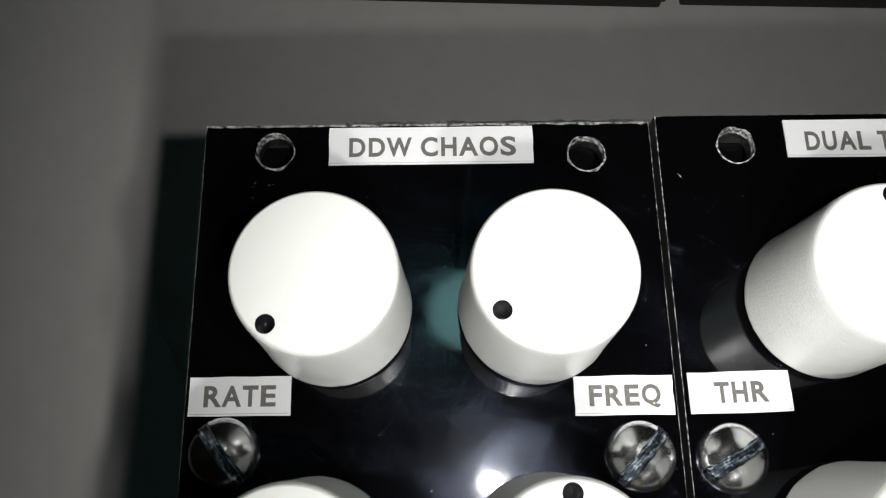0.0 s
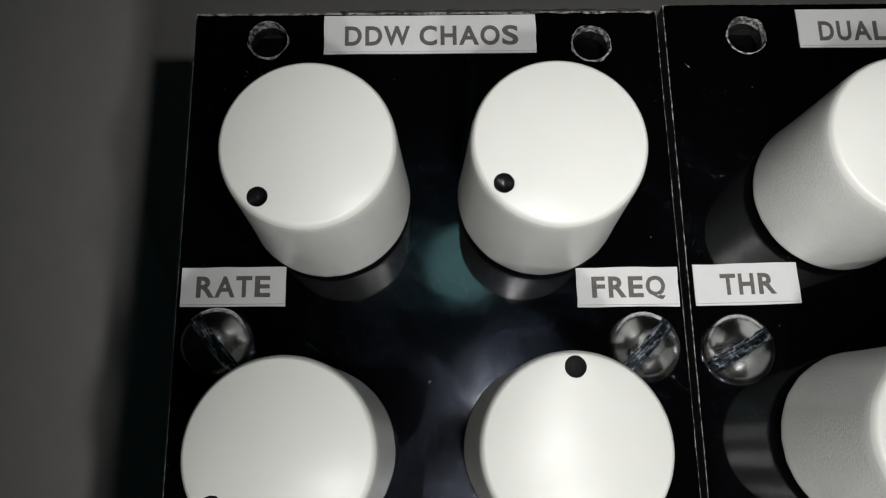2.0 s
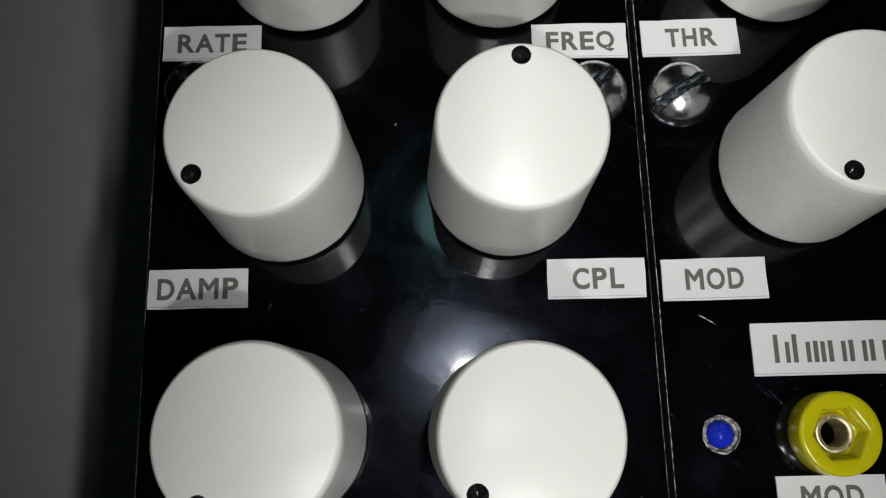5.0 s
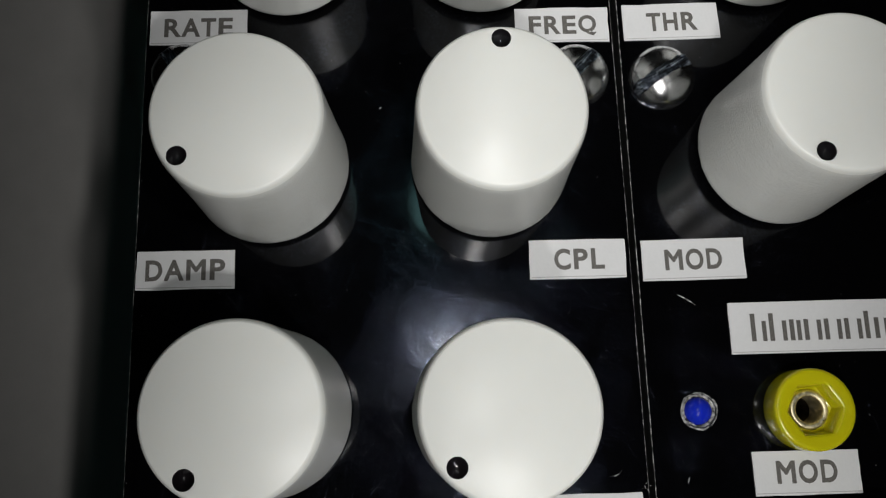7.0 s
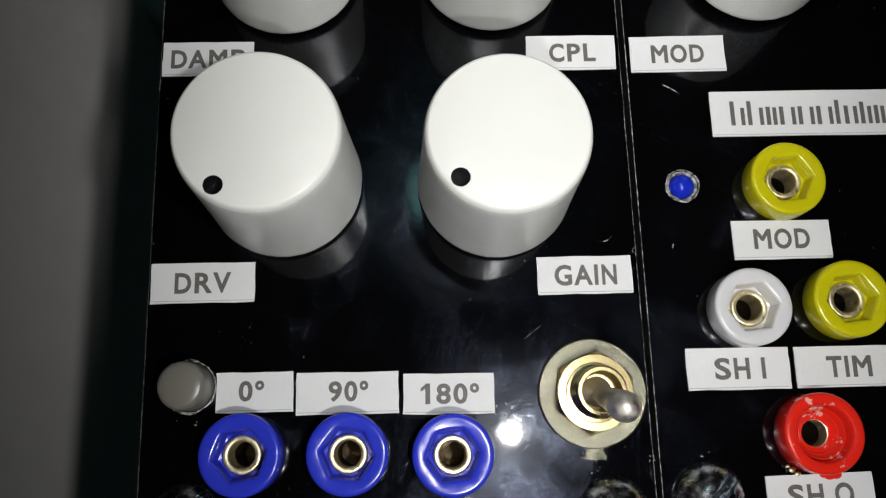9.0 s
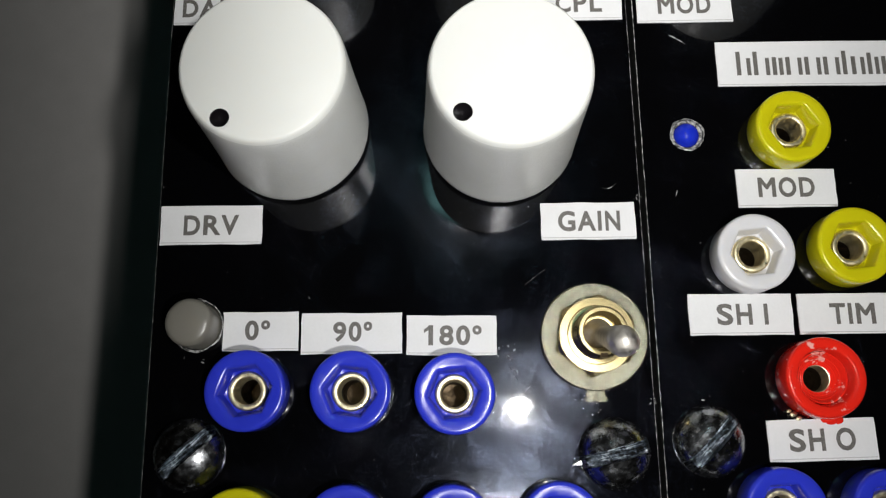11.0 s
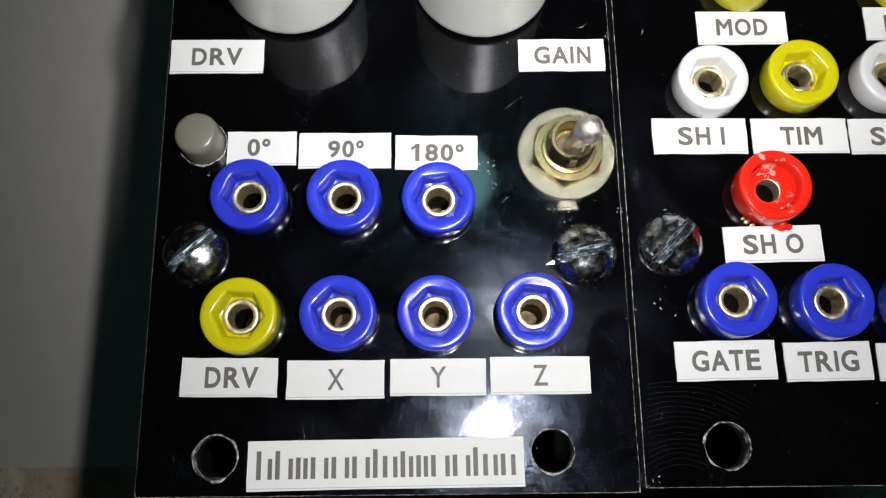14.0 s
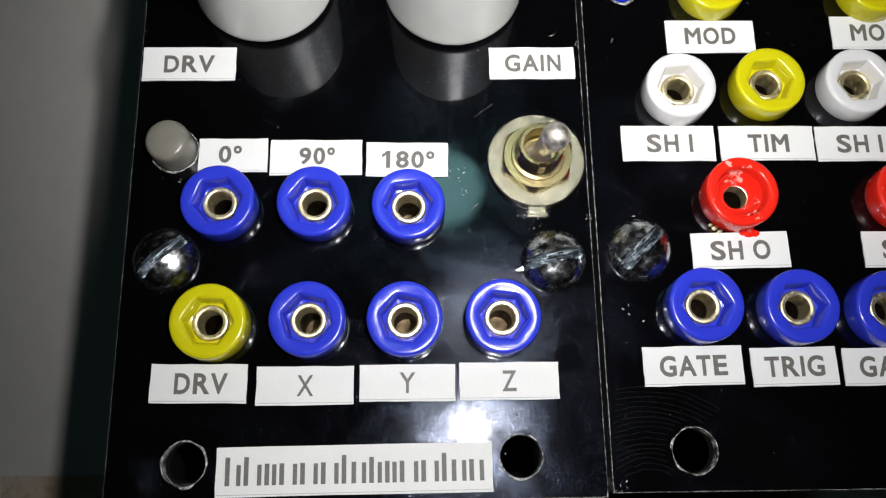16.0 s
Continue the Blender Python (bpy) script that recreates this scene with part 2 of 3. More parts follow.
def lens_plastic(name, color, rough, through_light):
    a = Mat(name, color, rough)
    a.p.inputs["Transmission Weight"].default_value = through_light
    a.p.inputs["Subsurface Weight"].default_value = 0.4
    a.p.inputs["Subsurface Radius"].default_value = (0.001, 0.001, 0.001)
    a.p.inputs["Subsurface Scale"].default_value = 1.0
    return a.bump(a.noise(1.0, 3.0), 0.1, 0.00005).m


RED = scuffed_red()
LED_GREY = lens_plastic("frosted_grey_lens", (0.27, 0.258, 0.222), 0.30, 0.35)
LED_BLUE = lens_plastic("blue_lens", (0.01, 0.03, 0.55), 0.12, 0.1)


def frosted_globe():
    """Frosted lamp glass, its emission faded towards the rim to soften its mirror image."""
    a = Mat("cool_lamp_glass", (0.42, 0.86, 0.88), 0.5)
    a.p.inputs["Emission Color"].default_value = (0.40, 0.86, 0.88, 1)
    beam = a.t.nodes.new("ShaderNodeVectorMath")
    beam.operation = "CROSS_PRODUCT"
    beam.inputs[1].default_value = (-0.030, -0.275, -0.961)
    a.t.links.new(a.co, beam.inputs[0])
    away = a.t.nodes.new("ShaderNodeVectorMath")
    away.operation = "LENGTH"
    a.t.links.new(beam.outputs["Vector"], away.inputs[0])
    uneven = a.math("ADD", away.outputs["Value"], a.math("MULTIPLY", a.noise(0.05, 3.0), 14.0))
    rim_fade = a.ramp(a.math("DIVIDE", uneven, 60.0), (0.40, 1.0), (0.70, 0.85), (0.90, 0.0))
    a.t.links.new(a.math("MULTIPLY", rim_fade, 8.6), a.p.inputs["Emission Strength"])
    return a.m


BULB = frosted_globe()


# ---- mesh helpers, all in millimetres ----
def mesh_of(name, bm, materials, smooth=None):
    """Turns a bmesh in millimetres into mesh data in metres. smooth: angle in degrees under which edges are smooth."""
    bmesh.ops.scale(bm, vec=(MM, MM, MM), verts=bm.verts)
    bmesh.ops.recalc_face_normals(bm, faces=bm.faces)
    if smooth:
        for f in bm.faces:
            f.smooth = True
        for e in bm.edges:
            if len(e.link_faces) == 2 and e.calc_face_angle(0) > radians(smooth):
                e.smooth = False
    me = bpy.data.meshes.new(name)
    bm.to_mesh(me)
    bm.free()
    for m in materials if isinstance(materials, (list, tuple)) else [materials]:
        me.materials.append(m)
    return me


def part(name, bm, material, parent, label="", smooth=40):
    ob = new(name, mesh_of(name, bm, material, smooth))
    ob.parent = parent
    if label:
        tagged(ob, label)
    return ob


def thing(name, x, y, z, label, category, group="", turn=0):
    ob = new(name)
    ob.empty_display_size = 0.005
    ob.matrix_basis = pose(x * MM, y * MM, z * MM, 0, 0, turn)
    return tagged(ob, label, category, group)


def at_mm(x, y, z=0.0, turn=0.0):
    return pose(x * MM, y * MM, z * MM, 0, 0, turn)


def lathe(profile, seg=64, bm=None, wobble=None):
    """Turns a profile of (radius, height) about z. Radius 0 closes the shape at a point."""
    bm = bm or bmesh.new()
    rings = []
    for r, z in profile:
        if r <= 1e-6:
            rings.append([bm.verts.new((0, 0, z))])
        else:
            ring = []
            for i in range(seg):
                k = wobble(i, r, z) if wobble else 1.0
                a = 2 * math.pi * i / seg
                ring.append(bm.verts.new((r * k * math.cos(a), r * k * math.sin(a), z)))
            rings.append(ring)
    for a, b in zip(rings, rings[1:]):
        for i in range(max(len(a), len(b))):
            j = (i + 1) % seg
            if len(a) == 1 and len(b) > 1:
                bm.faces.new((a[0], b[i], b[j]))
            elif len(b) == 1 and len(a) > 1:
                bm.faces.new((a[i], a[j], b[0]))
            elif len(a) > 1:
                bm.faces.new((a[i], a[j], b[j], b[i]))
    return bm


def box(x0, y0, z0, x1, y1, z1, bevel=0.0, bm=None):
    bm = bm or bmesh.new()
    m = Matrix.Translation(((x0 + x1) / 2, (y0 + y1) / 2, (z0 + z1) / 2)) @ Matrix.Diagonal((x1 - x0, y1 - y0, z1 - z0, 1))
    made = bmesh.ops.create_cube(bm, size=1, matrix=m)
    if bevel:
        edges = {e for v in made["verts"] for e in v.link_edges}
        bmesh.ops.bevel(bm, geom=list(edges), offset=bevel, segments=3, profile=0.5, affect="EDGES")
    return bm


def loop(bm, points):
    """A closed loop of edges through the points."""
    vs = [bm.verts.new(p) for p in points]
    return vs, [bm.edges.new((a, b)) for a, b in zip(vs, vs[1:] + vs[:1])]


def fill(bm, edges):
    bmesh.ops.triangle_fill(bm, use_beauty=True, use_dissolve=False, edges=edges, normal=(0, 0, 1))


def bridge(bm, a, b, index=0):
    for i in range(len(a)):
        j = (i + 1) % len(a)
        f = bm.faces.new((a[i], a[j], b[j], b[i]))
        f.material_index = index


def circle(x, y, z, r, seg, wobble=0.0):
    return [(x + (r + random.uniform(-wobble, wobble)) * math.cos(2 * math.pi * i / seg),
             y + (r + random.uniform(-wobble, wobble)) * math.sin(2 * math.pi * i / seg), z) for i in range(seg)]


# ---- the surroundings: table, sheet of paper, room ----
def structure(name, bm, material, label, smooth=None):
    ob = new(name, mesh_of(name, bm, material, smooth))
    return tagged(ob, label, kind="structure")


structure("table_top", box(-290, -220, SHEET_Z - 30.3, 390, 520, SHEET_Z - 0.3, 2), STONE,
          "mottled grey stone table top with brown veins", 40)

sheet = new("paper_sheet", mesh_of("paper_sheet", box(-230, 1.7, SHEET_Z - 0.3, 330, 342, SHEET_Z), SHEET_PAPER))
tagged(sheet, "large plain grey-white sheet of paper on the table", "paper")


def black_case(x0, x1, y0, slant, label):
    """A low black plastic case lying beyond the panels on the sheet."""
    bm = box(x0, y0, SHEET_Z, x1, y0 + 90, SHEET_Z + 14, 0.8)
    for v in bm.verts:
        v.co.y += slant * (v.co.x - x0) / (x1 - x0)
    ob = thing("black_case", 0, 0, 0, label, "case", "black cases beyond the panels")
    part("body", bm, BLACK_CASE, ob)
    # added black block, standing for the dark at the gap's far end
    part("hinge_bar", box(x1 - 6, y0 + slant + 1.8, SHEET_Z, x1 + 2.0, y0 + slant + 8, SHEET_Z + 10, 0.8), BLACK_CASE, ob)
    part("rubber_lip", box(x0 + 2, y0 + 3, SHEET_Z + 14, x1 - 2, y0 + 86, SHEET_Z + 14.6, 0.25), BLACK_CASE, ob)
    return ob


black_case(-115, 93.6, 242.6, -8.2, "low black plastic case lying on the paper sheet")
black_case(99.0, 228, 235.2, -4.0, "low black plastic case lying close beside another")

# a tall table lamp with a cool round globe, mirrored in the panels
lamp = thing("table_lamp", 62, 302, 775, "tall black table lamp with a cool bluish globe", "lamp")
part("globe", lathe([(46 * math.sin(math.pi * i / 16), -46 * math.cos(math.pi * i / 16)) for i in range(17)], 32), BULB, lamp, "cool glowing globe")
part("cap", lathe([(0, 45.5), (22, 42.0), (20, 56), (6, 64), (0, 64)], 32), BLACK_CASE, lamp)
part("arm", box(-4, -4, 62, 4, 84, 70, 1.5), BLACK_CASE, lamp)
pole = lathe([(0, SHEET_Z - 0.3 - 775 + 10), (5, SHEET_Z - 0.3 - 775 + 10), (5, 74), (0, 75)], 20)
foot = lathe([(0, SHEET_Z - 0.3 - 775), (42, SHEET_Z - 0.3 - 775), (42, SHEET_Z - 775 + 8), (38, SHEET_Z - 775 + 12), (0, SHEET_Z - 775 + 12)], 40)
for bm in (pole, foot):
    for v in bm.verts:
        v.co.y += 84
part("pole", pole, BLACK_CASE, lamp)
part("foot", foot, BLACK_CASE, lamp)


# ---- the two panels ----
def panel(x0, y0, x1, y1, holes, label, lean=(0.0, 0.0)):
    """A black acrylic front panel, 3 mm thick, with uneven sawn edges. holes: x, y, radius, unevenness. lean: how far the top corners stand off square."""
    ob = thing("front_panel", 0, 0, 0, label, "panel", "synthesizer front panels")
    bm = bmesh.new()
    rim, top, low = [], [], []
    corners = [(x0, y0), (x1, y0), (x1 + lean[1], y1), (x0 + lean[0], y1)]
    for k in range(4):
        (ax, ay), (bx, by) = corners[k], corners[(k + 1) % 4]
        n = int(max(abs(bx - ax), abs(by - ay)) / 0.9)
        nx, ny = (ay - by), (bx - ax)
        s = math.hypot(nx, ny)
        for i in range(n):
            f = i / n
            px, py = ax + (bx - ax) * f, ay + (by - ay) * f
            inset = 0.0 if i == 0 else 0.06 + 0.04 * noise.noise((px * 0.4, py * 0.4, 1.7)) + random.uniform(0.0, 0.03)
            if k == 2 and lean[1]:
                inset = inset * 3.4 + 0.16 * abs(noise.noise((px * 1.3, 0, 4.4)))
            out = 0.0 if i == 0 else random.uniform(-0.03, 0.02)
            cx, cy = (0.2 if k in (0, 3) else -0.2, 0.2 if k in (0, 1) else -0.2) if i == 0 else (0, 0)
            top.append((px + nx / s * inset + cx, py + ny / s * inset + cy, 0))
            rim.append((px + nx / s * out, py + ny / s * out, -0.05))
            low.append((px, py, -3))
    t_v, edges = loop(bm, top)
    hole_tops = []
    for hx, hy, r, w in holes:
        seg = 40
        vs, es = loop(bm, circle(hx, hy, 0, r, seg, w))
        edges += es
        hole_tops.append((vs, hx, hy, r, seg, w))
    fill(bm, edges)
    r_v = [bm.verts.new(p) for p in rim]
    l_v = [bm.verts.new(p) for p in low]
    bridge(bm, t_v, r_v, 1)
    bridge(bm, r_v, l_v, 2)
    for vs, hx, hy, r, seg, w in hole_tops:
        mid = [bm.verts.new(p) for p in circle(hx, hy, -1.2, r - 0.04, seg, w * 0.7)]
        end = [bm.verts.new(p) for p in circle(hx, hy, -3, r, seg, w * 0.5)]
        bridge(bm, vs, mid, 2 if w < 0.02 else 3)
        bridge(bm, mid, end, 2)
    me = mesh_of("face_plate", bm, [ACRYLIC, SAWN, SAWN_SIDE, CHIPPED])
    plate = new("face_plate", me)
    plate.parent = ob
    # chipped rims round the bored holes
    for hx, hy, r, w in holes:
        if w > 0.02:
            bm = bmesh.new()
            seg = 44
            ring = [[], [], []]
            for i in range(seg):
                a = 2 * math.pi * i / seg
                gap = noise.noise((hx + math.cos(a) * 1.5, hy + math.sin(a) * 1.5, 3.1))
                wide = max(0.03, 0.20 + 0.32 * gap + random.uniform(-0.05, 0.05))
                for q, (rr, z) in enumerate(((r - 0.03, -0.25), (r + 0.01, 0.06 + 0.05 * gap), (r + wide, 0.008))):
                    ring[q].append(bm.verts.new((hx + rr * math.cos(a), hy + rr * math.sin(a), z)))
            bridge(bm, ring[0], ring[1])
            bridge(bm, ring[1], ring[2])
            part("chipped_rim", bm, CHIPPED, plate, "ragged pale chipped rim")
    return ob


SAWN_SIDE = sawn_acrylic("rough_black_side", 0.5, 0.8, 0.06)

JACKS = [  # x, y, colour
    (12.2, 36.7, "blue"), (24.3, 36.5, "blue"), (36.3, 36.1, "blue"),
    (11.9, 21.3, "yellow"), (23.9, 21.5, "blue"), (35.8, 21.4, "blue"), (47.9, 21.6, "blue"),
    (78.6, 68.1, "yellow"), (72.5, 52.3, "white"), (84.5, 53.0, "yellow"), (96.6, 52.9, "white"),
    (79.1, 37.4, "red"), (73.1, 22.8, "blue"), (85.0, 22.5, "blue"), (96.3, 22.2, "blue"),
    (101.2, 67.8, "yellow"), (101.2, 37.2, "red"),
]
jack_holes = [(x, y, 2.6, 0.0) for x, y, c in JACKS]
panel(0, 0, 60.1, 153.9, [(9.4, 150.1, 2.45, 0.06), (50.7, 149.3, 2.4, 0.05), (9.3, 4.5, 2.6, 0.05), (49.8, 4.9, 2.55, 0.05), (5.5, 44.6, 2.95, 0.04)]
      + [h for h in jack_holes if h[0] < 60], "glossy black acrylic synthesizer panel with sawn edges", (0.0, -0.75))
panel(60.75, 0.5, 121, 154.7, [(70.8, 150.2, 2.45, 0.07), (71.0, 5.3, 2.75, 0.08), (66.4, 68.3, 2.0, 0.10)]
      + [h for h in jack_holes if h[0] > 60], "glossy black acrylic panel beside its neighbour, with scratches", (-0.5, 0.0))


def enclosure():
    """The open black box under the panels, set in from their edges."""
    ob = thing("enclosure", 0, 0, 0, "black box carrying the two panels on the paper", "box")
    z0, z1 = SHEET_Z, -3.02
    part("side_wall", box(1, 1.2, z0, 2.5, 153, z1), BLACK_CASE, ob)
    part("side_wall", box(118.5, 1.2, z0, 120, 153, z1), BLACK_CASE, ob)
    part("end_wall", box(2.5, 1.2, z0, 118.5, 2.2, z1), BLACK_CASE, ob)
    part("end_wall", box(2.5, 152, z0, 118.5, 153, z1), BLACK_CASE, ob)
    part("bottom", box(2.5, 2.2, z0, 118.5, 152, z0 + 2), BLACK_CASE, ob)


enclosure()


# ---- knobs ----
def knob():
    ob = thing("control_knob", 0, 0, 0, "smooth ivory-white plastic knob with a black pointer dot", "knob", "white control knobs")
    bm = bmesh.new()
    seg = 96
    prof = [(8.9, 1.2), (9.52, 1.2), (9.61, 1.4), (9.57, 1.9), (9.35, 6.0), (9.1, 12.0), (8.92, 17.1), (8.87, 17.95), (8.77, 18.6), (8.62, 19.02), (8.45, 19.25), (8.26, 19.36)]
    lathe(prof, seg, bm, lambda i, r, z: 1 + (0.007 * noise.noise((i * 0.6, z, 2)) if z < 1.5 else 0))
    bm.verts.ensure_lookup_table()
    outer = list(bm.verts)[-seg:]
    edges = [e for e in bm.edges if e.verts[0] in outer and e.verts[1] in outer]
    hole, es = loop(bm, circle(0, 7.2, 19.36, 1.02, 28, 0.02))
    fill(bm, edges + es)
    pit = [bm.verts.new(p) for p in circle(0, 7.2, 18.3, 0.95, 28)]
    bridge(bm, hole, pit, 1)
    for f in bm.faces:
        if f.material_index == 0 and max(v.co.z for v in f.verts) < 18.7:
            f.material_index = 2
    cap = part("cap", bm, [KNOB, PIT, KNOB_SIDE_SHADED], ob, smooth=35)
    bm = lathe([(0, 18.32), (0.3, 18.4), (0.6, 18.7), (0.85, 19.0), (1.0, 19.15)], 24)
    for v in bm.verts:
        v.co.y += 7.2
    part("pointer_dot", bm, PIT, cap, "black painted pointer pit")
    part("shaft_collar", lathe([(0, 0.0), (4.0, 0.0), (4.0, 1.4), (0, 1.4)], 24), STEEL, ob)
    return ob


KNOBS = [(17.9, 128.4, 0.2, 141), (42.8, 128.3, 0.2, 128), (16.2, 98.9, 0, 129), (43.0, 99.0, 0, -1),
         (16.4, 69.5, -0.3, 146), (42.5, 68.9, -0.3, 134), (78.3, 128.5, 0.1, -2), (78.2, 99.7, 0.4, 153)]
first = knob()
first.matrix_basis = at_mm(KNOBS[0][0], KNOBS[0][1], 0, KNOBS[0][3])
for x, y, z, turn in KNOBS[1:]:
    copy_thing(first, at_mm(x, y, z, turn))


# ---- banana jacks ----
def jack(colour, material, label):
    ob = thing("banana_jack", 0, 0, 0, label, "jack", "banana jacks on the panels")
    bm = bmesh.new()
    seg = 48
    prof = [(2.7, 0.0), (4.62, 0.0), (4.68, 0.15), (4.66, 2.86), (4.63, 3.06), (4.55, 3.21), (4.42, 3.31), (4.24, 3.355), (3.98, 3.36)]
    lathe(prof, seg, bm)
    bm.verts.ensure_lookup_table()
    outer = list(bm.verts)[-seg:]
    edges = [e for e in bm.edges if e.verts[0] in outer and e.verts[1] in outer]
    hexa = []
    for i in range(36):
        a = 2 * math.pi * i / 36
        rr = 3.35 if colour == "red" else 2.80 / math.cos((a % (math.pi / 3)) - math.pi / 6)
        hexa.append((min(rr, 3.35) * math.cos(a), min(rr, 3.35) * math.sin(a)))
    # the face dips in a soft moulded step, then rolls over into the six-sided recess
    def level(k, round_by, z):
        pts = []
        for x, y in hexa:
            d = math.hypot(x, y)
            r = d * k * (1 - round_by) + 3.2 * k * round_by
            pts.append((r * x / d, r * y / d, z + 0.05 * noise.noise((x * 0.8, y * 0.8, z + len(colour)))))
        return pts

    h_v, es = loop(bm, level(1.17, 0.8, 3.33))
    fill(bm, edges + es)
    last = h_v
    for k, round_by, z in ((1.07, 0.5, 3.29), (1.02, 0.12, 3.23), (0.985, 0, 3.06), (0.96, 0, 2.7), (0.88, 0, 1.15)):
        ring = [bm.verts.new(p) for p in level(k, round_by, z)]
        bridge(bm, last, ring)
        last = ring
    i_v = [bm.verts.new((2.2 * x / math.hypot(x, y), 2.2 * y / math.hypot(x, y), 1.0)) for x, y in hexa]
    bridge(bm, last, i_v)
    part("insulator", bm, material, ob, colour + " plastic collar with a hexagonal recess", 42)
    if colour == "red":
        steps = [(3.02, 1.95), (2.86, 2.0), (2.66, 1.62), (2.48, 1.30), (2.40, 1.30), (2.28, 1.08), (2.08, 0.86), (2.0, 0.88), (1.84, 0.7), (1.6, 0.6)]
        part("threaded_throat", lathe(steps, 40), material, ob, "scuffed red stepped throat")
        rim = [(1.9, -0.4), (1.9, 0.3), (1.72, 0.52), (1.55, 0.45), (1.50, 0.2), (1.50, -1.5)]
    else:
        rim = [(2.3, 0.2), (2.26, 1.55), (2.16, 1.72), (2.02, 1.77), (1.72, 1.75), (1.60, 1.68), (1.53, 1.5), (1.50, 0.2), (1.50, -1.5)]
    sleeve = part("contact_sleeve", lathe(rim, 40), BRASS, ob, "shiny plated brass sleeve")
    part("bore", lathe([(1.51, -1.5), (1.51, -7), (0, -7.2)], 32), SHADED_BRASS, sleeve, "brass bore with its shade painted dark")
    return ob


jack_kinds = {"blue": jack("blue", BLUE, "blue plastic banana jack with a brass sleeve"),
              "yellow": jack("yellow", YELLOW, "yellow plastic banana jack with a brass sleeve"),
              "white": jack("white", WHITE, "white plastic banana jack with a brass sleeve"),
              "red": jack("red", RED, "scuffed red plastic banana jack above its label")}
used = set()
for x, y, c in JACKS:
    m = at_mm(x, y, 0, random.choice((0, 4, -5, 8, 12, -9)) + random.uniform(-4, 4))
    if c in used:
        copy_thing(jack_kinds[c], m)
    else:
        jack_kinds[c].matrix_basis = m
        used.add(c)


drip = bmesh.new()
for u, v, r in ((0.4, -4.9, 0.85), (1.1, -5.2, 0.6), (-0.3, -4.7, 0.6)):
    blob = bmesh.ops.create_uvsphere(drip, u_segments=14, v_segments=8, radius=r)
    for w in blob["verts"]:
        w.co = (w.co.x * 1.1 + u, w.co.y * 0.8 + v, w.co.z * 0.35 + 0.1)
collar = next(c for c in jack_kinds["red"].children if c.name.startswith("insulator"))
part("paint_drip", drip, RED, collar, "dried red drip at the collar's foot")
fleck = bmesh.new()
for u, v, r in ((-3.9, -3.3, 0.5), (-3.4, -3.9, 0.42), (-4.3, -2.8, 0.35)):
    chip = bmesh.ops.create_icosphere(fleck, subdivisions=1, radius=r)
    for w in chip["verts"]:
        w.co = (w.co.x + u, w.co.y * 0.7 + v, w.co.z * 0.8 + 0.3)
part("brass_fleck", fleck, BRASS, collar, "bright brass fleck stuck to the collar")


# ---- dome-headed slotted screws ----
def screw(x, y, turn, label, burr=False, tarnished=False):
    ob = thing("slotted_screw", x, y, 0, label, "screw", "dome-headed screws", turn)
    R, half, top = 4.15, 0.78, 2.95

    def dome(u, v):
        q = (u * u + v * v) / (R * R)
        return 0.25 + top * max(0.0, 1 - q) ** 0.55 if q < 1 else 0.25

    def sheet_of(us, z_of, steps=28):
        bm = bmesh.new()
        rows = []
        for u in us:
            w = math.sqrt(max(R * R - u * u, 0.0004))
            rows.append([bm.verts.new((w * math.sin(math.pi * (j / steps - 0.5)), u, z_of(u, w * math.sin(math.pi * (j / steps - 0.5))))) for j in range(steps + 1)])
        for a, b in zip(rows, rows[1:]):
            for j in range(steps):
                bm.faces.new((a[j], a[j + 1], b[j + 1], b[j]))
        return bm

    n = 14
    for side in (1, -1):
        us = [side * (half + (R - half) * math.sin(math.pi / 2 * i / n)) for i in range(n + 1)]
        bm = sheet_of(us, dome, 44)
        for v in bm.verts:
            if abs(abs(v.co.y) - half) < 0.01 and abs(v.co.x) < R - 0.3:
                k = noise.noise((v.co.x * 2.3, side * 4.0, x))
                v.co.y += side * 0.16 * k
                v.co.z += 0.10 + 0.16 * abs(noise.noise((v.co.x * 3.1, side, y)))
        part("dome_half", bm, ZINC_SPOTTED if tarnished else ZINC, ob, smooth=60)
    floor_z = lambda u, v: min(1.75, dome(0, v) - 0.02) + 0.10 * noise.noise((u * 3, v * 3, x))
    bm = sheet_of([-half - 0.001, -half, -0.4, -0.15, 0.15, 0.4, half, half + 0.001], lambda u, v: dome(u, v) - 0.015 if abs(u) > half else floor_z(u, v), 40)
    part("slot", bm, SLOT, ob, "scored driver slot with painted shade and glints", 30)
    part("rim", lathe([(R - 0.3, 0), (R, 0), (R + 0.02, 0.15), (R - 0.01, 0.3), (R - 0.3, 0.3)], 56), ZINC, ob)
    if burr:
        bm = box(-R - 1.1, -0.45, 0.2, -R + 0.6, 0.45, 0.9, 0.12)
        for v in bm.verts:
            if v.co.x < -R:
                v.co.y *= 0.25
                v.co.z *= 0.5
        part("burr", bm, ZINC, ob, "bright raised metal burr")
    return ob


screw(5.1, 111.3, -52, "shiny dome-headed screw below a label")
screw(54.5, 110.3, 47, "shiny dome-headed screw with a worn slot")
screw(65.4, 109.9, 30, "shiny dome-headed screw with a scored slot")
screw(5.4, 29.6, 42, "zinc dome-headed screw mirroring a yellow jack", tarnished=True)
screw(54.8, 29.1, 14, "zinc dome-headed screw with a burred slot", True, True)
screw(66.0, 30.4, 46, "tarnished zinc dome-headed screw with a worn slot", tarnished=True)


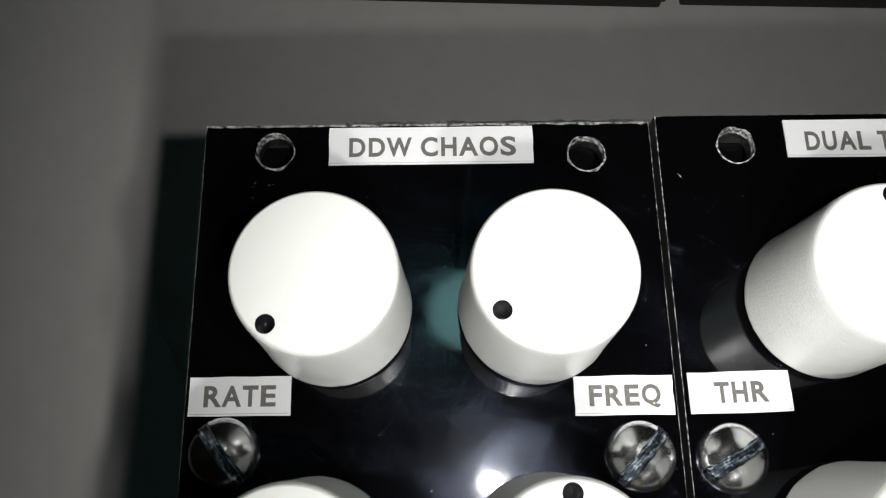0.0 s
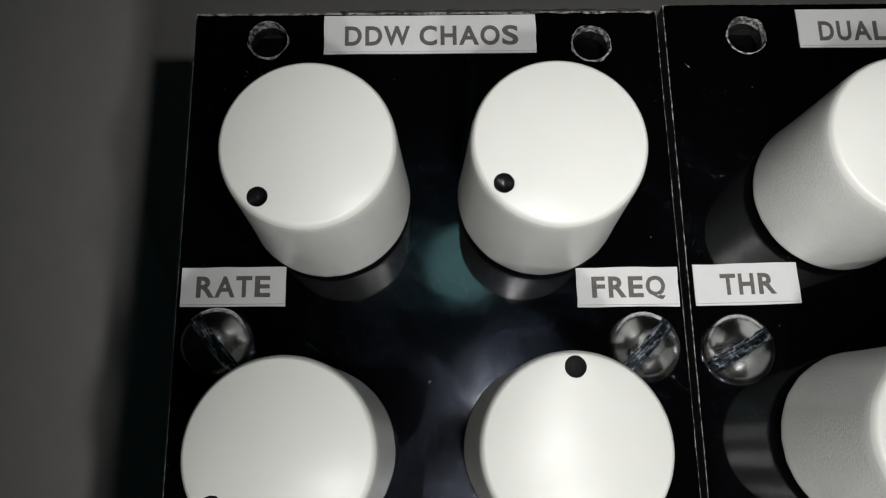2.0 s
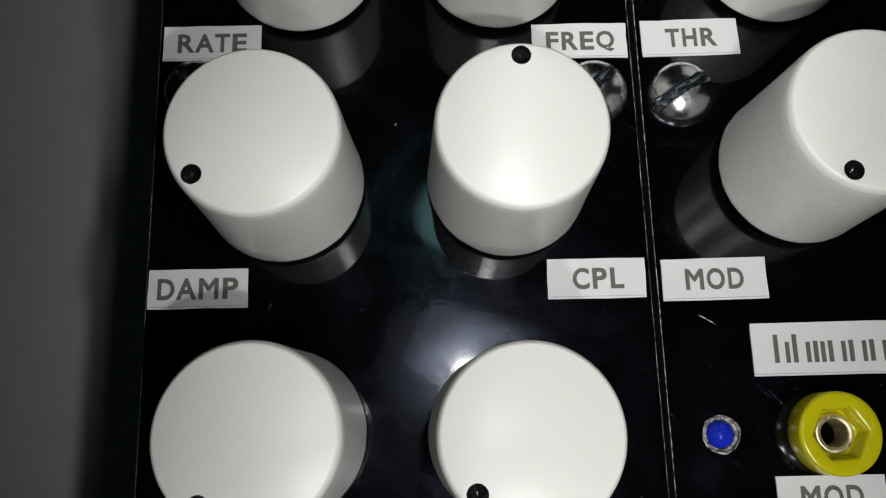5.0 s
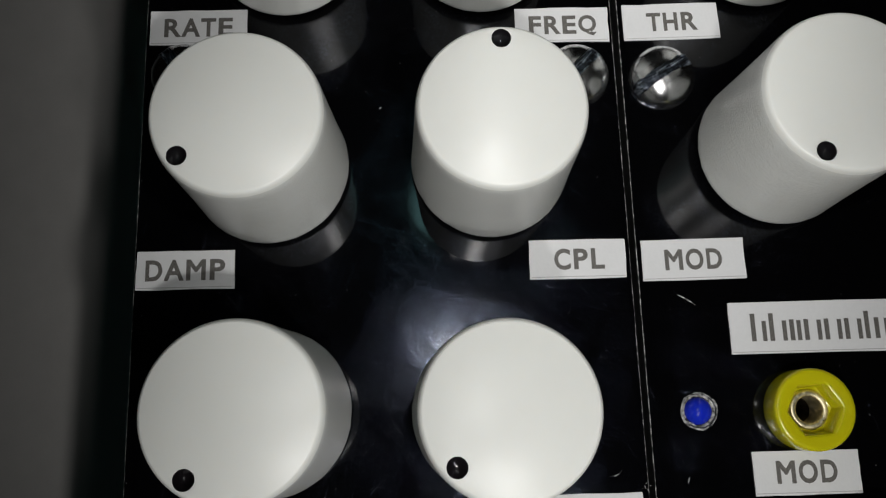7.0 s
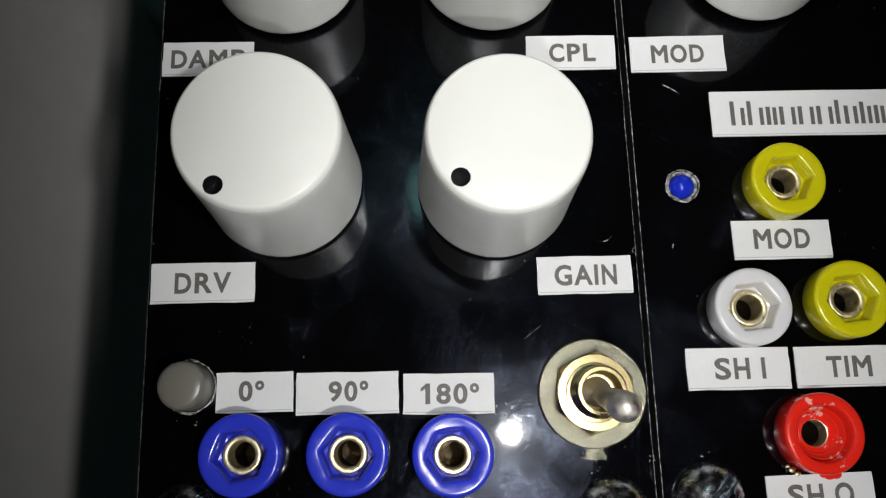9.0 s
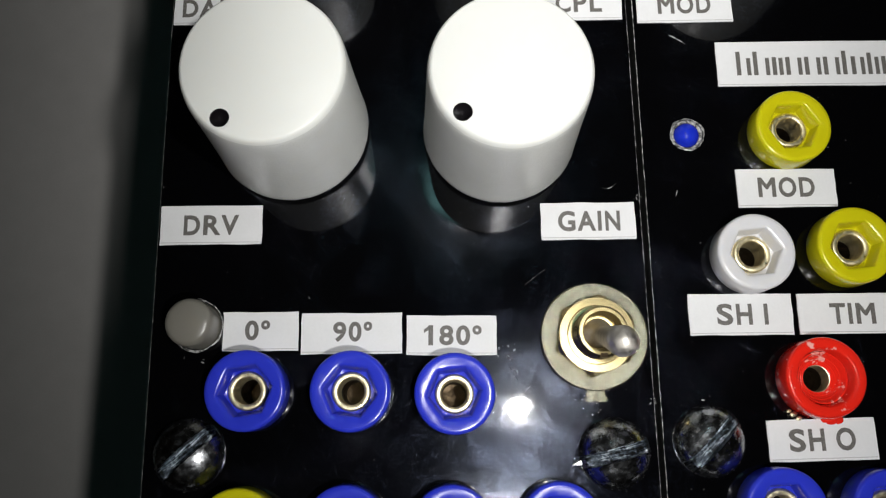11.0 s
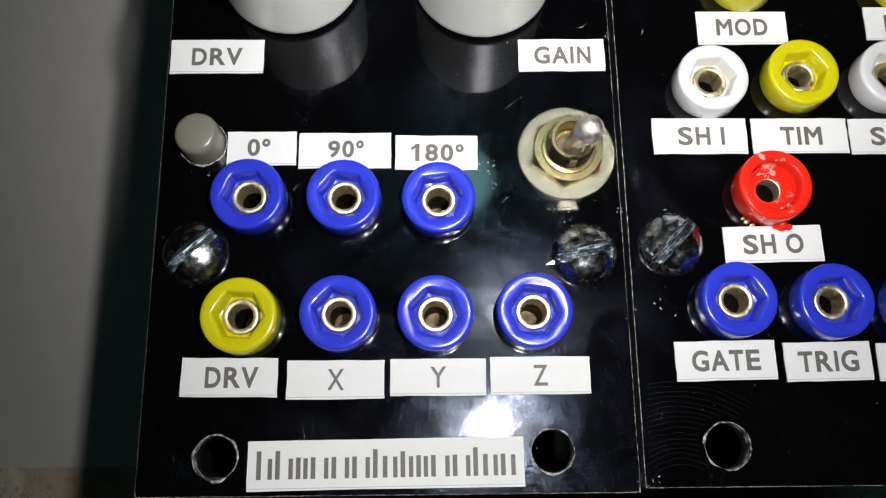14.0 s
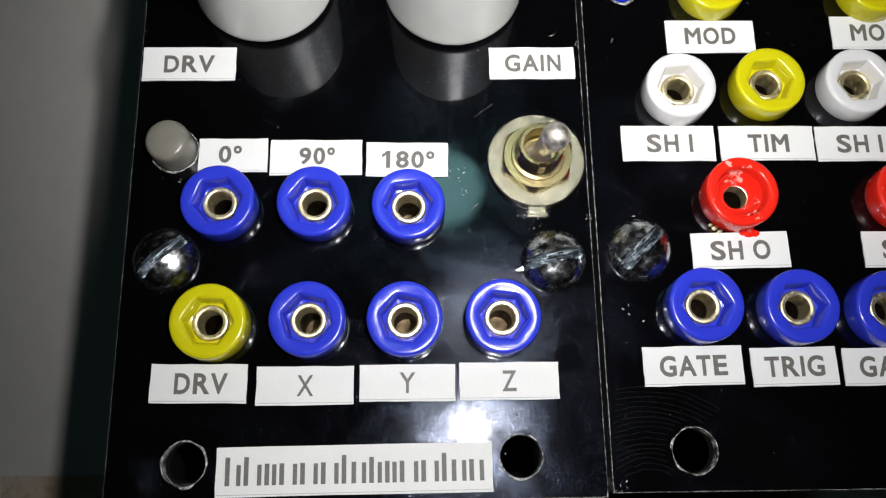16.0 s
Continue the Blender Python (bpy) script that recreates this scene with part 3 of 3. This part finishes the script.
# ---- toggle switch ----
def toggle(x, y):
    ob = thing("toggle_switch", x, y, 0, "metal toggle switch with a washer and hexagonal nut", "switch")
    bm = lathe([(3.1, 0.0), (6.35, 0.0), (6.45, 0.12), (6.45, 0.65), (6.3, 0.8), (3.1, 0.8), (3.1, 0.0)], 72)
    part("washer", bm, WASHER, ob, "dull yellowish washer")
    bm = box(-1.3, -7.4, 0.02, 1.0, -6.2, 0.55, 0.12)
    box(-1.5, -7.7, 0.02, 1.3, -7.1, 0.3, 0.08, bm)
    part("locating_tab", bm, WASHER, ob)
    bm = bmesh.new()
    loops = []
    # chamfered: the round top face runs out into six corners
    for z, cut in ((0.82, 4.95), (0.95, 5.05), (1.75, 5.05), (2.05, 4.80), (2.30, 4.55), (2.45, 4.38)):
        ring = []
        for i in range(48):
            a = 2 * math.pi * i / 48
            flat = 4.37 / math.cos(a % (math.pi / 3) - math.pi / 6)
            r = min(flat, cut)
            ring.append(bm.verts.new((r * math.cos(a + 0.38), r * math.sin(a + 0.38), z)))
        loops.append(ring)
    for a, b in zip(loops, loops[1:]):
        bridge(bm, a, b)
    bm.faces.new(loops[-1])
    part("hex_nut", bm, NICKEL, ob, "yellowed hexagonal nut", 20)
    prof = [(3.5, 2.5), (3.4, 2.7), (2.85, 2.75)]
    for i in range(5):
        z = 2.8 + i * 0.62
        prof += [(2.58, z), (2.98, z + 0.28), (2.96, z + 0.34), (2.58, z + 0.58)]
    prof += [(2.78, 5.9), (2.68, 6.05), (2.3, 6.05), (2.15, 5.8), (2.05, 3.0), (0, 2.9)]
    bushing = part("bushing", lathe(prof, 48), NICKEL, ob, "threaded bushing")
    # no slot is cut: a solid strip carries the slot's shade in its colour
    part("keyway", box(-0.42, -3.0, 3.9, 0.42, -2.45, 6.08), SHADED_BRASS, bushing)
    bm = lathe([(0, 2.8), (1.7, 3.0), (1.6, 3.8), (1.05, 4.6), (1.1, 6.5), (1.35, 10.0), (1.6, 12.6), (1.66, 13.6), (1.5, 14.5), (1.0, 15.15), (0.5, 15.38), (0, 15.45)], 40)
    bmesh.ops.rotate(bm, verts=bm.verts, cent=(0, 0, 3.6), matrix=Matrix.Rotation(radians(11.0), 3, "X") @ Matrix.Rotation(radians(3.0), 3, "Y"))
    part("lever", bm, STEEL, ob, "round-tipped grey steel lever")
    return ob


toggle(53.1, 42.7)

# ---- two indicator lights ----
led = thing("indicator_light", 5.5, 44.6, 0, "unlit frosted grey indicator light in a ragged hole", "indicator light", "indicator lights")
part("lens", lathe([(0, -1.0), (2.8, -1.0), (2.8, 0.0), (2.82, 2.6), (2.78, 3.4), (2.6, 3.85), (2.2, 4.1), (1.2, 4.22), (0, 4.25)], 48), LED_GREY, led, "frosted grey lens")
part("lens_core", lathe([(0, 1.0), (0.9, 1.0), (0.9, 2.6), (0, 3.0)], 20), BRASS, led)
led = thing("indicator_light", 66.4, 68.3, 0, "small unlit blue indicator light in a ragged hole", "indicator light", "indicator lights")
part("lens", lathe([(0, -4), (1.62, -4), (1.62, -0.6), (1.5, 0.0), (1.15, 0.5), (0.6, 0.82), (0, 0.92)], 40), LED_BLUE, led, "small blue dome")
part("sleeve", lathe([(1.64, -2.5), (1.97, -2.5), (1.97, -0.3), (1.64, -0.35)], 36), CHIPPED, led, "pale ragged sleeve")


# ---- paper labels ----
# the print's proportions in thousandths of its size: advance, left and right edge of each letter
PRINT = {"A": (722, 0, 718), "C": (722, 46, 671), "D": (722, 73, 675), "E": (667, 72, 621), "F": (611, 73, 565), "G": (778, 43, 708),
         "H": (722, 73, 645), "I": (278, 68, 213), "L": (611, 76, 582), "M": (833, 71, 765), "N": (722, 74, 646), "O": (778, 43, 736),
         "P": (667, 73, 620), "Q": (778, 43, 755), "R": (722, 73, 722), "S": (667, 36, 619), "T": (611, 21, 589), "U": (722, 71, 644),
         "V": (667, 1, 665), "W": (944, 3, 940), "X": (667, 0, 665), "Y": (667, 0, 668), "Z": (611, 23, 584), "0": (556, 40, 510),
         "1": (556, 236, 392), "8": (556, 37, 516), "9": (556, 36, 516), "º": (365, 27, 337), " ": (278, 0, 278)}


@functools.lru_cache(None)
def glyph(letter, bold):
    """Outline of one letter of the built-in font, thickened by bold: its points in a unit square, and its faces."""
    cu = bpy.data.curves.new("lettering", "FONT")
    cu.body, cu.size, cu.resolution_u, cu.offset = letter, 1.0, 4, bold
    ob = bpy.data.objects.new("lettering", cu)
    scene.collection.objects.link(ob)
    bpy.context.view_layer.update()
    me = bpy.data.meshes.new_from_object(ob.evaluated_get(bpy.context.evaluated_depsgraph_get()))
    bpy.data.objects.remove(ob)
    bpy.data.curves.remove(cu)
    co = np.array([v.co[:2] for v in me.vertices])
    faces = [list(p.vertices) for p in me.polygons]
    bpy.data.meshes.remove(me)
    if letter == "M":
        # its narrow angles would fold over: thickened by overlaid copies
        n = len(co)
        shifts = (-0.03, -0.015, 0, 0.015, 0.03)
        faces = [[i + k * n for i in f] for k in range(len(shifts)) for f in faces]
        co = np.concatenate([co + (d, 0) for d in shifts])
    lo, hi = co.min(0), co.max(0)
    return (co - lo) / (hi - lo), faces


def lettering(text, width, height, bold):
    """The letters of a word, set to a width and a capital height in millimetres: a bmesh each."""
    ends = [sum(PRINT[c][0] for c in text[:i]) for i in range(len(text))]
    left = ends[0] + PRINT[text[0]][1]
    k = width / (ends[-1] + PRINT[text[-1]][2] - left)
    letters = []
    for c, x in zip(text, ends):
        if c == " ":
            continue
        co, faces = glyph(c, 0.0 if c == "M" else bold)
        x0, x1 = (x + PRINT[c][1] - left) * k - width / 2, (x + PRINT[c][2] - left) * k - width / 2
        y0, y1 = {"º": (0.53, 1.015), "Q": (-0.10, 1.015)}.get(c, (-0.015, 1.015) if c in "CGOSU0189" else (0.0, 1.0))
        bm = bmesh.new()
        vs = [bm.verts.new((x0 + u * (x1 - x0), (y0 + v * (y1 - y0) - 0.5) * height, 0.0015 * (5 * i // len(co)) if c == "M" else 0)) for i, (u, v) in enumerate(co)]
        for f in faces:
            bm.faces.new([vs[i] for i in f])
        if c == "1":
            top = height / 2
            bm.faces.new([bm.verts.new((px, py, 0.003)) for px, py in ((x0 + 0.1, top), (x0 + 0.1, top - 0.52), (x0 - 0.55, top - 0.9), (x0 - 0.55, top - 0.5))])
        letters.append(bm)
    return letters


def name_bars(width):
    """Plain bars in the rhythm of a maker's name that is not lettered."""
    bars = []
    cells = [(1.9, 3.3), (2.1, 3.3), (1.5, 2.5), (2.1, 2.5), (2.1, 2.5), (2.1, 2.5), (1.0, 3.3), (1.8, 2.5), (1.6, 3.0), (1.5, 2.5), (2.2, 2.5), (2.1, 2.5), (1.0, 3.3), (1.8, 2.5), (1.8, 2.5)]
    k = width / sum(c for c, h in cells)
    x = -width / 2
    for c, h in cells:
        w = c * k
        bars.append(box(x + 0.2, -1.6, 0, x + 0.76, -1.6 + h, 0.01))
        if c > 1.3:
            bars.append(box(x + w - 0.68, -1.6, 0, x + w - 0.16, -1.6 + min(h, 2.4), 0.01))
        x += w
    return bars


def paper_label(text, x0, y0, x1, y1, tw, th=2.55, turn=0.0, dx=0.0, dy=0.0, bars=False, bold=0.030):
    words = "white paper strip with plain grey printing" if bars else 'white paper label printed "%s" in grey' % text
    ob = thing("paper_label", (x0 + x1) / 2, (y0 + y1) / 2, 0, words + " on the panel", "label", "paper labels on the panels", turn)
    w, h = (x1 - x0) / 2, (y1 - y0) / 2
    bm = bmesh.new()
    # scissors-cut strip: slightly uneven outline, with thickness
    pts = []
    for (ax, ay), (bx, by) in (((-w, -h), (w, -h)), ((w, -h), (w, h)), ((w, h), (-w, h)), ((-w, h), (-w, -h))):
        for i in range(5):
            j = random.uniform(-0.05, 0.05)
            pts.append((ax + (bx - ax) * i / 5 + j, ay + (by - ay) * i / 5 + random.uniform(-0.05, 0.05)))
    t_v, es = loop(bm, [(px, py, 0.16) for px, py in pts])
    fill(bm, es)
    l_v = [bm.verts.new((px, py, 0.005)) for px, py in pts]
    bridge(bm, t_v, l_v)
    strip = part("strip", bm, LABEL_PAPER, ob, smooth=0)
    for bm in name_bars(tw) if bars else lettering(text, tw, th, bold):
        for v in bm.verts:
            v.co.x += dx
            v.co.y += dy
            v.co.z += 0.172
        part("bar" if bars else "letter", bm, INK, strip, smooth=0)
    part("cut_line", box(-w + 0.15, -h + 0.22, 0.162, w - 0.15, -h + 0.30, 0.168), FAINT_INK, strip, "faint grey cutting line", smooth=0)
    return ob


paper_label("DDW CHAOS", 16.5, 148.0, 43.65, 153.35, 22.2, 2.75, 0, 0.2, -0.2)
paper_label("DUAL T", 77.45, 148.4, 104.7, 153.8, 11.6, 2.75, 0, -5.2, -0.4)
paper_label("RATE", 0.5, 115.6, 12.75, 120.3, 8.7)
paper_label("FREQ", 47.1, 115.05, 59.1, 119.8, 8.7, dx=0.1)
paper_label("THR", 61.0, 115.15, 73.45, 120.1, 6.6, turn=1.0, dx=0.2)
paper_label("DAMP", 0.25, 84.15, 11.95, 88.85, 9.5)
paper_label("CPL", 47.4, 84.3, 59.1, 89.1, 6.1, dx=0.2)
paper_label("MOD", 61.05, 83.8, 73.6, 88.85, 7.0, turn=0.5)
paper_label("", 70.9, 74.7, 104.2, 80.9, 31.0, bars=True, dx=1.2)
paper_label("MOD", 72.0, 58.55, 84.4, 63.5, 7.1, dy=0.1)
paper_label("MOD", 95.3, 59.1, 107.8, 64.1, 7.1)
paper_label("SH I", 64.75, 42.7, 77.3, 47.7, 6.2, dx=0.2)
paper_label("TIM", 78.0, 42.7, 90.7, 47.6, 5.5, dx=0.2)
paper_label("SH I", 91.0, 42.55, 103.4, 47.5, 6.2, dx=-0.3)
paper_label("SH O", 72.85, 28.0, 85.55, 32.75, 7.8, turn=1.0)
paper_label("SH O", 95.3, 27.9, 108.0, 32.75, 7.8)
paper_label("GATE", 65.45, 13.1, 77.95, 18.0, 8.5, turn=0.8)
paper_label("TRIG", 79.0, 12.95, 89.85, 17.75, 7.5, turn=0.8)
paper_label("GATE", 90.6, 12.9, 103.1, 17.6, 8.5, turn=0.6)
paper_label("0º", 8.65, 41.45, 17.7, 46.15, 3.0, 2.35, dx=-0.4, dy=0.15)
paper_label("90º", 18.05, 41.0, 30.15, 45.9, 4.7, 2.35, dx=0.1, dy=0.2)
paper_label("180º", 30.7, 40.7, 41.5, 45.45, 6.4, 2.35, turn=-0.8, dx=0.4, dy=0.0)
paper_label("DRV", 0.3, 54.6, 12.85, 59.5, 6.8)
paper_label("GAIN", 47.35, 54.7, 59.05, 59.4, 7.7, dx=0.1)
paper_label("DRV", 4.6, 11.65, 16.4, 16.4, 6.5, turn=-0.6, dx=0.3)
paper_label("X", 17.55, 11.3, 29.5, 16.0, 2.05, bold=0.012)
paper_label("Y", 30.2, 11.6, 41.95, 16.1, 2.0, bold=0.012)
paper_label("Z", 42.5, 11.65, 54.8, 16.25, 1.8, bold=0.012)
paper_label("", 13.2, 0.75, 46.3, 6.55, 31.3, turn=0.5, bars=True)

# ---- marks on the panels ----
film_strip = thing("torn_film", 0, 0, 0, "torn strip of dark protective film along the panel's top edge", "film")
bm = bmesh.new()
up, dn = [], []
for i in range(60):
    x = 18.5 + i * 0.66
    up.append(bm.verts.new((x, 154.25 + 0.25 * noise.noise((x * 0.35, 0, 0)) + random.uniform(-0.06, 0.08), -0.10)))
    dn.append(bm.verts.new((x, 153.8, -0.35)))
for i in range(59):
    bm.faces.new((dn[i], dn[i + 1], up[i + 1], up[i]))
bmesh.ops.solidify(bm, geom=list(bm.faces), thickness=0.12)
part("film", bm, SAWN_SIDE, film_strip)


def scratch(x0, y0, x1, y1, bow, wide=0.12):
    """A pale raised-lip scratch in the acrylic."""
    ob = thing("scratch", 0, 0, 0, "short pale scratch in the black acrylic", "scratch", "scratches on the panels")
    bm = bmesh.new()
    a, b = [], []
    dx, dy = x1 - x0, y1 - y0
    s = math.hypot(dx, dy)
    for i in range(9):
        f = i / 8
        k = bow * math.sin(math.pi * f)
        w = wide * math.sin(math.pi * (0.08 + 0.84 * f)) * random.uniform(0.6, 1.1) / 2
        cx, cy = x0 + dx * f - dy / s * k, y0 + dy * f + dx / s * k
        a.append(bm.verts.new((cx - dy / s * w, cy + dx / s * w, 0.004)))
        b.append(bm.verts.new((cx + dy / s * w, cy - dx / s * w, 0.012)))
    for i in range(8):
        bm.faces.new((a[i], a[i + 1], b[i + 1], b[i]))
    part("groove", bm, CHIPPED, ob)


scratch(65.0, 82.05, 67.1, 80.75, 0.08, 0.2)
scratch(62.4, 146.4, 63.1, 145.6, 0.05, 0.12)
scratch(55.2, 61.3, 56.9, 61.9, -0.3, 0.10)
scratch(33.2, 136.6, 33.6, 136.9, 0.0, 0.08)
scratch(64.4, 60.2, 64.6, 60.9, 0.0, 0.10)
scratch(42.6, 39.2, 43.3, 38.6, 0.2, 0.06)


scratch(43.3, 39.0, 43.9, 38.3, 0.25, 0.07)
scratch(43.2, 38.2, 43.8, 37.5, 0.25, 0.07)
scratch(44.1, 33.6, 44.5, 32.9, -0.2, 0.06)
scratch(45.2, 49.2, 47.6, 51.0, 0.05, 0.07)
scratch(44.6, 36.2, 45.5, 37.0, 0.1, 0.06)


# sawdust and chips of acrylic left on the face
crumbs = thing("acrylic_crumbs", 0, 0, 0, "tiny pale acrylic chips scattered over the black panels", "crumbs")
bm = bmesh.new()
for cx, cy, spread, count in ((47.0, 9.2, 2.6, 16), (53.2, 34.8, 1.6, 16), (42.6, 41.0, 1.0, 12), (61.6, 1.3, 0.5, 8), (50.5, 27.0, 2.0, 6), (67.0, 34.8, 1.2, 7),
                             (8.5, 144.8, 1.4, 8), (59.6, 60.0, 0.3, 5), (59.8, 35.0, 0.3, 6), (30.0, 108.0, 7.0, 6), (40.5, 57.0, 3.0, 4), (64.0, 24.0, 3.0, 6), (8.0, 40.5, 1.6, 6)):
    for i in range(count):
        r = random.uniform(0.05, 0.13)
        at = (cx + random.gauss(0, spread), cy + random.gauss(0, spread), 0.3 * r)
        chip = bmesh.ops.create_icosphere(bm, subdivisions=1, radius=r)
        turn = Matrix.Rotation(random.uniform(0, 6.3), 3, "Z") @ Matrix.Diagonal((random.uniform(0.7, 2.2), random.uniform(0.5, 1.0), 0.5))
        for v in chip["verts"]:
            v.co = turn @ v.co + Vector(at)
part("chips", bm, CHIPPED, crumbs)
tagged(crumbs, kind="stuff")


# a greasy fingerprint: faint ridges in arcs beside a bored hole
print_mark = thing("fingerprint", 0, 0, 0, "faint greasy fingerprint ridges on the black panel", "smudge")
bm = bmesh.new()
for k in range(17):
    rr = 5.0 + k * 0.62
    a0, a1 = 60 - k * 0.6 + random.uniform(-5, 5), 128 + random.uniform(-8, 6) - k
    last = None
    for i in range(26):
        a = radians(a0 + (a1 - a0) * i / 25)
        w = 0.05 * (0.5 + 0.5 * noise.noise((k * 1.7, i * 0.6, 0.3)))
        cx, cy = 65.2, -1.8
        wob = rr + 0.22 * noise.noise((k * 0.3, i * 0.25, 5.0))
        q = [bm.verts.new((cx + (wob + s * w) * math.cos(a) * 1.05, cy + (wob + s * w) * math.sin(a), 0.004)) for s in (-1, 1)]
        far = math.hypot(q[0].co.x - 71.0, q[0].co.y - 5.3) > 3.5 and q[0].co.x > 61.2 and q[0].co.y > 1
        if last and far:
            bm.faces.new((last[0], q[0], q[1], last[1]))
        last = q if far else None
bmesh.ops.delete(bm, geom=[v for v in bm.verts if not v.link_faces], context="VERTS")
print_lines = part("skin_print", bm, Mat("skin_grease", (0.0016, 0.0016, 0.002), 0.5, 0.0, 0.1).m, print_mark)
tagged(print_lines, kind="stuff")
